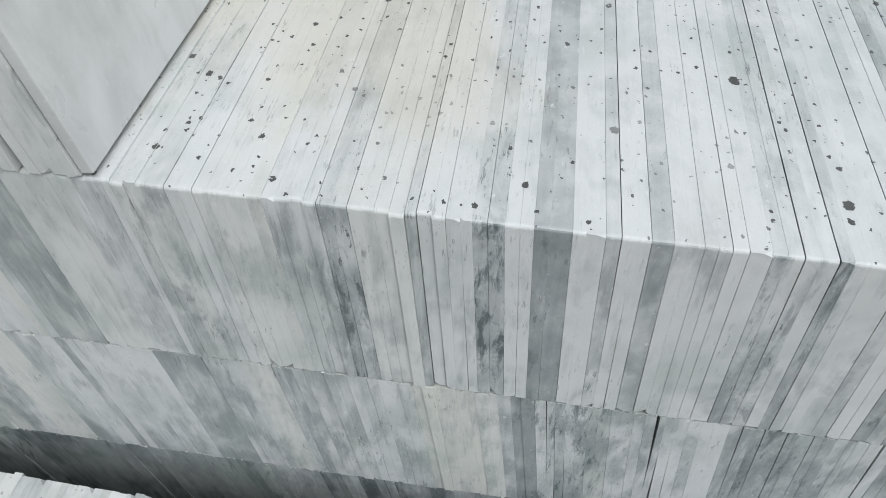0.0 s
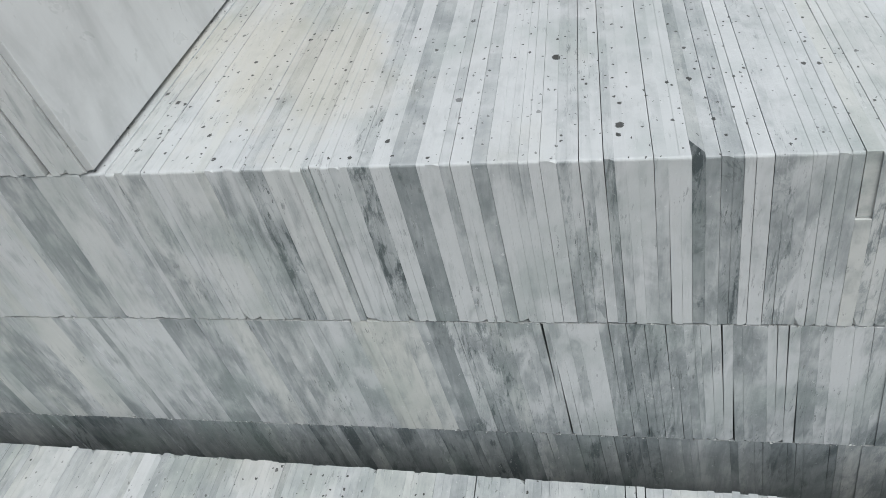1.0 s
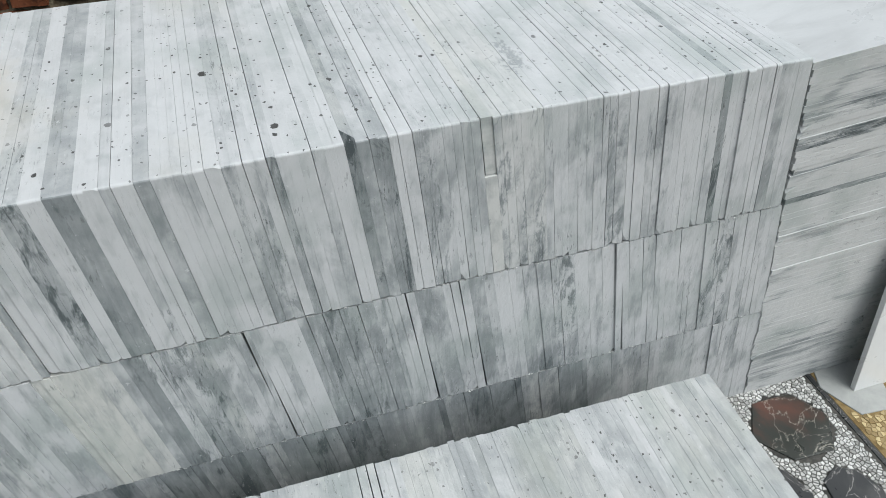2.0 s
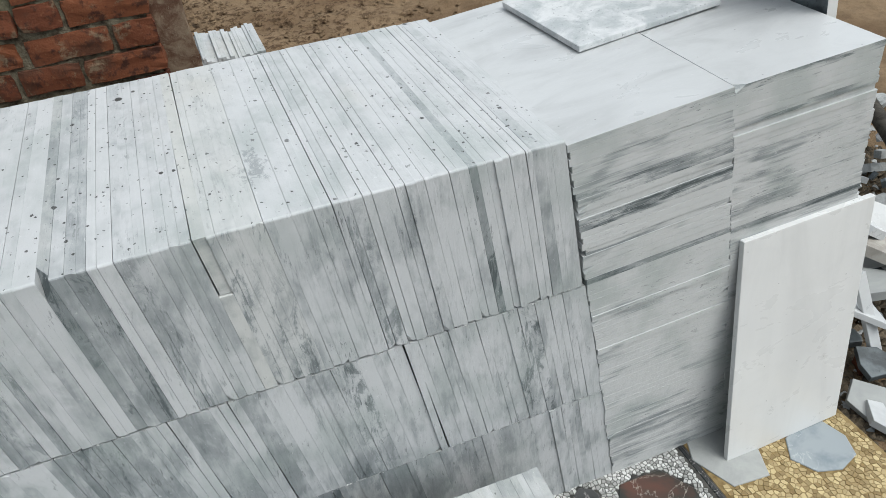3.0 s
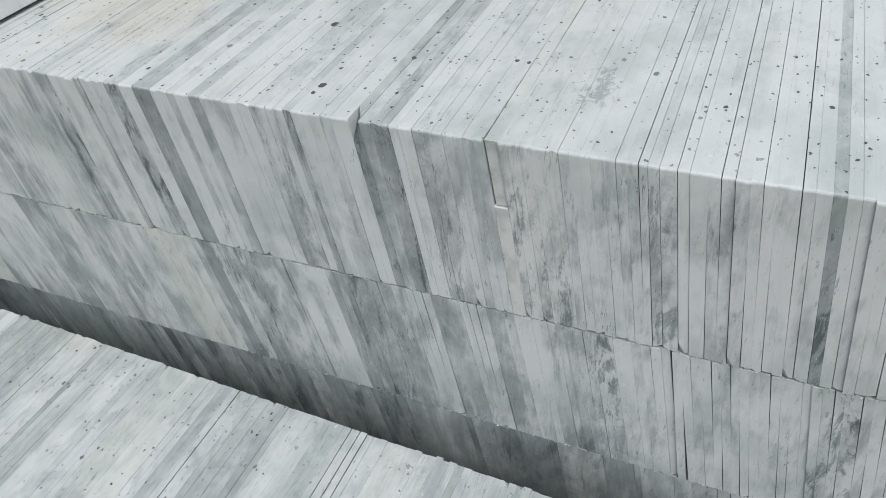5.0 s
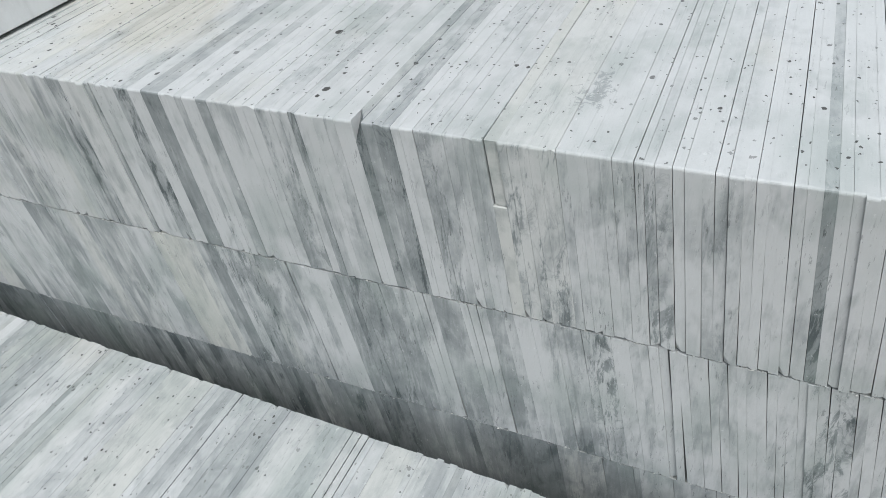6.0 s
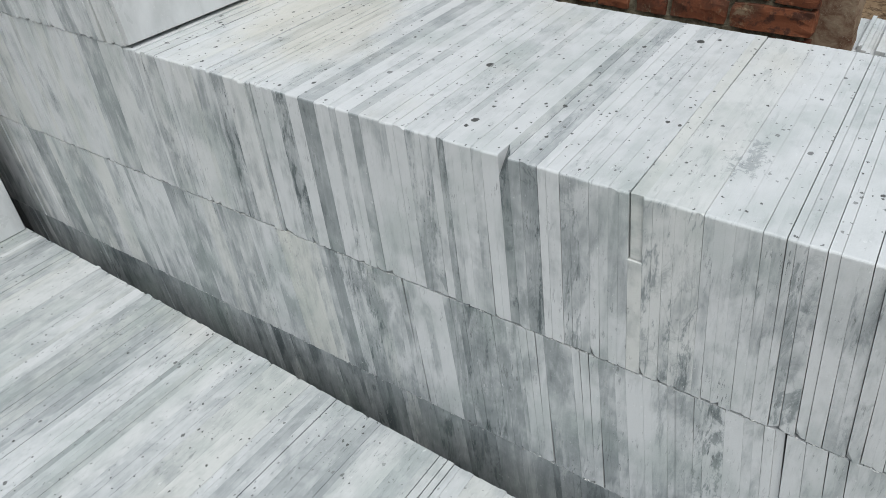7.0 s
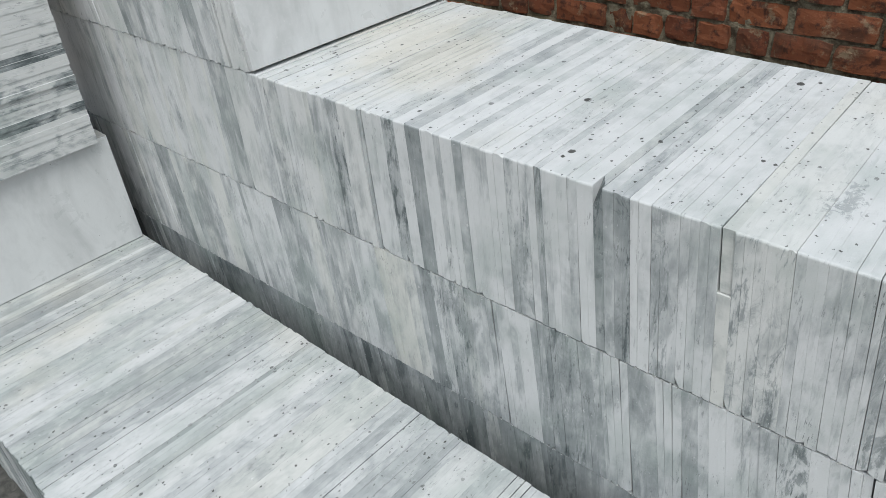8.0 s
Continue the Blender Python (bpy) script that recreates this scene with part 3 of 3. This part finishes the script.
# ---- brick wall behind ----
def rough_block(sx, sy, sz, cut, amp, seed, scale=9.0):
    """A block whose faces are cut fine and pushed about, for lumpy mortar and plaster."""
    bm = bmesh.new()
    bmesh.ops.create_cube(bm, size=1.0)
    bmesh.ops.scale(bm, vec=(sx, sy, sz), verts=bm.verts)
    bmesh.ops.subdivide_edges(bm, edges=bm.edges[:], cuts=cut, use_grid_fill=True)
    for v in bm.verts:
        p = v.co * scale + Vector((seed, 0, 0))
        v.co += Vector((noise.noise(p), noise.noise(p + Vector((5, 0, 0))), noise.noise(p + Vector((0, 9, 0))))) * amp
    for f in bm.faces:
        f.smooth = True
    return bm


def brick_meshes():
    out = []
    for k, length in enumerate((0.225, 0.225, 0.225, 0.108, 0.108, 0.108)):
        bm = rough_block(length, 0.105, 0.072, 3, 0.007, 3.7 * k, 24.0)
        for f in bm.faces:
            f.smooth = False
        for v in bm.verts:
            corner = sum(abs(abs(c) - h) < 0.008 for c, h in zip(v.co, (length / 2, 0.0525, 0.036)))
            if corner >= 2:
                v.co *= 0.975 if corner == 2 else 0.95
        out.append((length, mesh_of("brick", bm, BRICK)))
    return out


BRICKS = brick_meshes()
WALL_X1, WALL_Y = 0.190, 1.385


def brick_wall():
    wall = new("wall_back", mesh_of("wall_back", rough_block(2.6, 0.215, 1.9, 130, 0.013, 2.0, 30.0), MORTAR))
    wall.location = (WALL_X1 - 0.018 - 1.3, WALL_Y + 0.011 + 0.1075, 0.92)
    tagged(wall, "old red brick wall with crumbling mortar joints", "wall", kind="structure")
    r = random.Random(12)
    known = {0: (0.225, 0.165, 0.098, 0.100, 0.100, 0.094, 0.088, 0.20, 0.108, 0.108), 1: (0.120, 0.225, 0.17, 0.108, 0.20, 0.108)}
    for k in range(-5, 12):
        z = 0.672 + k * 0.0865
        x = WALL_X1 + r.uniform(-0.003, 0.003)
        i = 0
        while x > -1.75:
            length = known[k][i] if i < len(known.get(k, ())) else (0.108 if (i == 0 and k % 2) or r.random() < 0.22 else 0.225)
            full, me = r.choice([b for b in BRICKS if (b[0] > 0.15) == (length > 0.15)])
            ob = part("brick", me, None, wall)
            ob.scale.x = length / full
            ob.location = Vector((x - length / 2, WALL_Y + 0.0525 + r.gauss(0, 0.004), z + r.gauss(0, 0.003))) - wall.location
            ob.rotation_euler = (radians(r.gauss(0, 1.4)), radians(r.gauss(0, 1.0)), radians(r.gauss(0, 1.0)))
            x -= length + r.uniform(0.006, 0.020)
            i += 1
    return wall


brick_wall()
jamb = new("wall_return", mesh_of("wall_return", rough_block(0.11, 0.22, 1.9, 30, 0.014, 8.0, 12.0), plain_mat("rough_plaster", (0.13, 0.065, 0.04), (0.30, 0.22, 0.15), 20.0, 0.95, 0.1, 0.9, (0.34, 0.29, 0.21))))
jamb.location = (WALL_X1 + 0.035, WALL_Y + 0.15, 0.92)
tagged(jamb, "rough plastered end of the brick wall", "wall", kind="structure")


# ---- ground ----
def axis_steps(a, b, step, far):
    v = [a + i * step for i in range(int((b - a) / step) + 1)]
    s, hi = step, [v[-1]]
    while hi[-1] < far:
        s *= 1.35
        hi.append(hi[-1] + s)
    s, lo = step, [v[0]]
    while lo[-1] > -far:
        s *= 1.35
        lo.append(lo[-1] - s)
    return lo[:0:-1] + v + hi[1:]


def ground():
    xs, ys = axis_steps(-1.5, 5.5, 0.03, 400), axis_steps(-1.5, 5.5, 0.03, 400)
    verts, faces = [], []
    for y in ys:
        for x in xs:
            out = max(0.0, min(1.0, max((x - 1.5) / 0.3, (y - 0.7) / 0.3)))
            n = noise.noise(Vector((x * 2.2, y * 2.2, 0))) * 0.05 + noise.noise(Vector((x * 9, y * 9, 3))) * 0.022 + noise.noise(Vector((x * 28, y * 28, 7))) * 0.010
            verts.append((x, y, -0.035 + n * out if abs(x) + abs(y) < 60 else -0.035))
    w = len(xs)
    for j in range(len(ys) - 1):
        for i in range(w - 1):
            faces.append((j * w + i, j * w + i + 1, (j + 1) * w + i + 1, (j + 1) * w + i))
    me = bpy.data.meshes.new("ground")
    me.from_pydata(verts, [], faces)
    me.materials.append(SOIL)
    me.shade_smooth()
    return tagged(new("ground", me), "bare brown earth with clods and litter", "ground", kind="structure")


ground()


# ---- mosaic floor of stone pieces in chips ----
def blob(r, n, rx, ry, rough=0.16):
    return [((1 + r.uniform(-rough, rough)) * rx * math.cos(2 * math.pi * i / n), (1 + r.uniform(-rough, rough)) * ry * math.sin(2 * math.pi * i / n)) for i in range(n)]


def plate(points, z0, z1, inset=0.002):
    bm = bmesh.new()
    lo = [bm.verts.new((x, y, z0)) for x, y in points]
    cx, cy = sum(p[0] for p in points) / len(points), sum(p[1] for p in points) / len(points)
    mid = [bm.verts.new((x, y, z1 - inset * 0.6)) for x, y in points]
    hi = [bm.verts.new((x + (cx - x) * min(0.4, inset / max(0.004, math.hypot(x - cx, y - cy))), y + (cy - y) * min(0.4, inset / max(0.004, math.hypot(x - cx, y - cy))), z1)) for x, y in points]
    bm.faces.new(hi)
    n = len(points)
    for a, b in ((lo, mid), (mid, hi)):
        for i in range(n):
            bm.faces.new((a[i], a[(i + 1) % n], b[(i + 1) % n], b[i]))
    return bm


def clip(poly, px, py, nx, ny):
    """The part of a polygon on the inner side of the line through p with outward normal n."""
    out = []
    for i, (x, y) in enumerate(poly):
        u, v = poly[i - 1]
        d0, d1 = (u - px) * nx + (v - py) * ny, (x - px) * nx + (y - py) * ny
        if (d0 < 0) != (d1 < 0):
            f = d0 / (d0 - d1)
            out.append((u + (x - u) * f, v + (y - v) * f))
        if d1 < 0:
            out.append((x, y))
    return out


def chips(name, label, x0, x1, y0, y1, pitch, joint, mat, keep_out, seed, parent):
    """Stone chips packed edge to edge, with narrow joints."""
    r = random.Random(seed)
    cols, rows = int((x1 - x0) / pitch) + 1, int((y1 - y0) / pitch) + 1
    seeds = {(i, j): (x0 + (i + r.uniform(0.05, 0.95)) * pitch, y0 + (j + r.uniform(0.05, 0.95)) * pitch) for i in range(-2, cols + 2) for j in range(-2, rows + 2)}
    verts, faces = [], []
    for i in range(cols):
        for j in range(rows):
            cx, cy = seeds[i, j]
            if any(((cx - a) / (rx + 0.3 * pitch)) ** 2 + ((cy - b) / (ry + 0.3 * pitch)) ** 2 < 1 for a, b, rx, ry in keep_out):
                continue
            poly = [(cx - 2 * pitch, cy - 2 * pitch), (cx + 2 * pitch, cy - 2 * pitch), (cx + 2 * pitch, cy + 2 * pitch), (cx - 2 * pitch, cy + 2 * pitch)]
            for di in range(-2, 3):
                for dj in range(-2, 3):
                    if (di or dj) and len(poly) > 2:
                        ox, oy = seeds[i + di, j + dj]
                        d = math.hypot(ox - cx, oy - cy) or 1e-6
                        nx, ny = (ox - cx) / d, (oy - cy) / d
                        poly = clip(poly, cx + nx * max(0.1 * d, d / 2 - joint), cy + ny * max(0.1 * d, d / 2 - joint), nx, ny)
            n, s = len(poly), len(verts)
            if n < 3:
                continue
            z = r.uniform(0.0012, 0.0030)
            verts += [(px, py, 0.0) for px, py in poly] + [(cx + (px - cx) * 0.88, cy + (py - cy) * 0.88, z) for px, py in poly]
            faces += [tuple(range(s + n, s + 2 * n))] + [(s + k, s + (k + 1) % n, s + n + (k + 1) % n, s + n + k) for k in range(n)]
    me = bpy.data.meshes.new(name)
    me.from_pydata(verts, [], faces)
    me.materials.append(mat)
    ob = new(name, me)
    ob.parent = parent
    return tagged(ob, label, kind="stuff")


def chip_mat(name, a, b, c3):
    m = Mat(name, 0.45, 0.4)
    isl = m.node("ShaderNodeNewGeometry").outputs["Random Per Island"]
    n = m.noise(m.world_pos(), 120.0, 4.0, 0.6)
    c = m.mix(isl, a, b)
    c = m.mix(m.ramp(n, 0.5, 0.75, 0.0, 0.6), c, c3)
    m.bump(n, 0.2, 0.001)
    return m.colour(c)


def mosaic_floor():
    fl = new("floor", mesh_of("floor", box(2.9, 3.0, 0.06, 0.003), GROUT))
    fl.location = (0.05, -1.28, -0.030)
    tagged(fl, "mosaic floor of broken stone pieces set in chips", "floor", kind="structure")
    off = -fl.location
    pan = part("ochre_panel", box(0.405, 3.0, 0.06, 0.003), OCHRE, fl)
    pan.location = Vector((1.297, -1.28, -0.0292)) + off
    strip = part("divider_strip", box(0.010, 3.0, 0.012, 0.001), STONE_K, fl)
    strip.location = Vector((1.086, -1.28, -0.0035)) + off
    r = random.Random(3)
    stones = [(0.950, -0.118, 0.094, 0.090, STONE_R), (0.970, -0.315, 0.060, 0.074, STONE_K), (0.832, -0.275, 0.045, 0.075, STONE_K), (0.812, -0.055, 0.034, 0.050, STONE_K), (0.86, -0.52, 0.08, 0.09, STONE_R),
              (1.170, -0.045, 0.085, 0.105, SLATE), (1.175, -0.31, 0.07, 0.09, STONE_G), (1.375, -0.135, 0.075, 0.07, STONE_G), (1.37, -0.42, 0.08, 0.09, STONE_G)]
    for x, y, rx, ry, mat in stones:
        ob = part("stone_piece", plate(blob(r, r.choice((6, 7, 8)), rx * 1.06, ry * 1.06, 0.10), -0.004, 0.0042), mat, fl)
        ob.location = Vector((x, y, 0)) + off
    zones = [s[:4] for s in stones]
    for args in (("white_chips", "small white chips", 0.63, 1.070, -0.62, 0.02, 0.0092, 0.0008, chip_mat("white_chip", (0.30, 0.30, 0.28), (0.86, 0.86, 0.83), (0.26, 0.26, 0.24)), zones, 1, fl),
                 ("yellow_chips", "small yellow chips", 1.108, 1.480, -0.62, 0.02, 0.0112, 0.0004, chip_mat("yellow_chip", (0.24, 0.16, 0.06), (0.70, 0.56, 0.30), (0.44, 0.28, 0.09)), zones, 2, fl)):
        ob = chips(*args)
        ob.location = off
    return fl


mosaic_floor()


# ---- offcuts behind the stack ----
def offcuts():
    st = empty("offcut_bundle", (0.0, 0.0, 0.0))
    tagged(st, "bundle of narrow marble offcuts standing on end, tops uneven", "tile stack")
    r = random.Random(21)
    x = 0.258
    while x < 0.500:
        t = r.uniform(0.011, 0.015)
        d, h = r.uniform(0.28, 0.31), 0.592 + r.gauss(0, 0.004)
        ob = part("offcut", box(t * 0.99, d, h, 0.0006), EDGE_UP, st)
        ob.location = (x + t / 2, 1.61 + d / 2 + r.gauss(0, 0.004), h / 2 - 0.045)
        ob.color = (r.uniform(0.0, 0.2), 0.1, 0, 0.4)
        x += t
    return st


offcuts()
lump = new("stone_block", mesh_of("stone_block", rough_block(0.06, 0.09, 0.58, 6, 0.008, 4.0, 20.0), BLOCK))
lump.location = (0.222, 1.70, 0.245)
tagged(lump, "grey stone block standing beside the marble offcuts", "stone block")


# ---- litter beside the stacks ----
def shard(r, size, thick):
    n = r.choice((4, 5, 5, 6))
    pts = [(size * r.uniform(0.55, 1.1) * math.cos(2 * math.pi * (i + r.uniform(-0.25, 0.25)) / n), size * r.uniform(0.4, 0.9) * math.sin(2 * math.pi * (i + r.uniform(-0.25, 0.25)) / n)) for i in range(n)]
    return plate(pts, -thick / 2, thick / 2, 0.0015)


def litter():
    r = random.Random(77)
    kinds = (FACE, BLOCK, SLATE, BLOCK, SLATE, SLAB_D, SLAB_D, BLOCK)
    spots = [(1.66, 0.14, 0.15, 0.15, FACE), (1.84, 0.16, 0.09, 0.13, SLATE), (1.98, 0.34, 0.10, 0.16, FACE_WHITE), (1.58, -0.085, 0.006, 0.075, SLATE), (1.66, -0.15, 0.006, 0.075, SLAB_D), (1.75, -0.01, 0.02, 0.05, FACE_WHITE), (1.57, -0.12, 0.004, 0.07, FACE), (1.92, 0.33, 0.17, 0.08, FACE)]
    for i in range(150):
        f = r.random()
        x, y = 1.55 + 1.25 * f + r.uniform(-0.05, 0.36), 0.02 + 1.1 * f + r.uniform(-0.24, 0.26)
        spots.append((x, y, r.uniform(-0.015, 0.08) * (1 - 0.5 * f), r.uniform(0.012, 0.038) if r.random() < 0.7 else r.uniform(0.04, 0.07), r.choice(kinds)))
    for x, y, z, size, mat in spots:
        ob = new("stone_shard", mesh_of("stone_shard", shard(r, size, r.uniform(0.012, 0.034)), mat))
        ob.matrix_world = pose(x, y, z, r.uniform(-32, 32), r.uniform(-30, 30), r.uniform(0, 360))
        tagged(ob, "broken dark stone shard lying in the rubble" if mat == SLAB_D else "broken pale stone tile shard lying in the rubble", "stone shard", "shards in the rubble")
    for x, y, size in ((1.72, -0.12, 0.045), (1.60, -0.17, 0.03), (1.80, -0.22, 0.035), (1.68, 0.02, 0.03), (1.86, -0.1, 0.03), (1.63, -0.24, 0.025)):
        ob = new("brick_fragment", mesh_of("brick_fragment", rough_block(size * 2, size * 1.5, size * 1.2, 5, 0.012, r.uniform(0, 50), 25.0), BRICK))
        ob.matrix_world = pose(x, y, size * 0.45 - 0.02, r.uniform(-20, 20), r.uniform(-20, 20), r.uniform(0, 360))
        tagged(ob, "broken red brick fragment in the rubble", "brick fragment", "brick fragments")


litter()
face_tile("narrow stone strip leaning behind the white tile", (1.672, 0.055, 0.125), (-18, -13, 8), (0.034, 0.014, 0.29), FACE)
face_tile("broken beige stone slab lying aslant on the rubble", (1.955, 0.265, 0.115), (14, 16, 42), (0.21, 0.13, 0.032), plain_mat("beige_slab", (0.36, 0.33, 0.29), (0.52, 0.49, 0.44), 14.0, 0.7, 0.3, 0.3))


def tube(points, radius, mat, name):
    cu = bpy.data.curves.new(name, 'CURVE')
    cu.dimensions, cu.bevel_depth, cu.bevel_resolution = '3D', radius, 3
    sp = cu.splines.new('POLY')
    sp.points.add(len(points) - 1)
    for p, q in zip(sp.points, points):
        p.co = (*q, 1)
    cu.use_fill_caps = True
    cu.materials.append(mat)
    return new(name, cu)


pole = tube([(2.85, 1.35, 0.10), (2.45, 0.72, 0.13), (2.0, 0.02, 0.14)], 0.028, WOOD, "wooden_pole")
tagged(pole, "dark weathered wooden pole lying across the rubble", "pole")


def ground_litter():
    """Clods, grit and dead leaves in one mesh each."""
    r = random.Random(31)
    for name, label, mat, count, lo, hi, area in (
            ("soil_clods", "loose clods of brown earth", SOIL, 3600, 0.006, 0.026, (0.2, 3.2, 1.5, 5.0)), ("rubble_grit", "small stone grit and dead leaves", LEAF, 8000, 0.006, 0.024, (1.5, 2.6, -0.6, 0.9)),
            ("pale_grit", "pale stone splinters in the earth", BLOCK, 900, 0.004, 0.018, (1.5, 2.7, -0.5, 1.2))):
        verts, faces = [], []
        for _ in range(count):
            x, y, s = r.uniform(area[0], area[1]), r.uniform(area[2], area[3]), r.uniform(lo, hi) * r.uniform(0.5, 1)
            b = len(verts)
            z = -0.032 + s * 0.3
            for dx, dy, dz in ((1, 0, 0), (0, 1, 0), (-1, 0, 0), (0, -1, 0), (0.1, 0.1, 1), (0, 0, -1)):
                verts.append((x + s * dx * r.uniform(0.6, 1.4), y + s * dy * r.uniform(0.6, 1.4), z + s * dz * r.uniform(0.4, 0.9)))
            for f in ((0, 1, 4), (1, 2, 4), (2, 3, 4), (3, 0, 4), (1, 0, 5), (2, 1, 5), (3, 2, 5), (0, 3, 5)):
                faces.append(tuple(b + i for i in f))
        me = bpy.data.meshes.new(name)
        me.from_pydata(verts, [], faces)
        me.materials.append(mat)
        tagged(new(name, me), label, "litter", kind="stuff")


ground_litter()
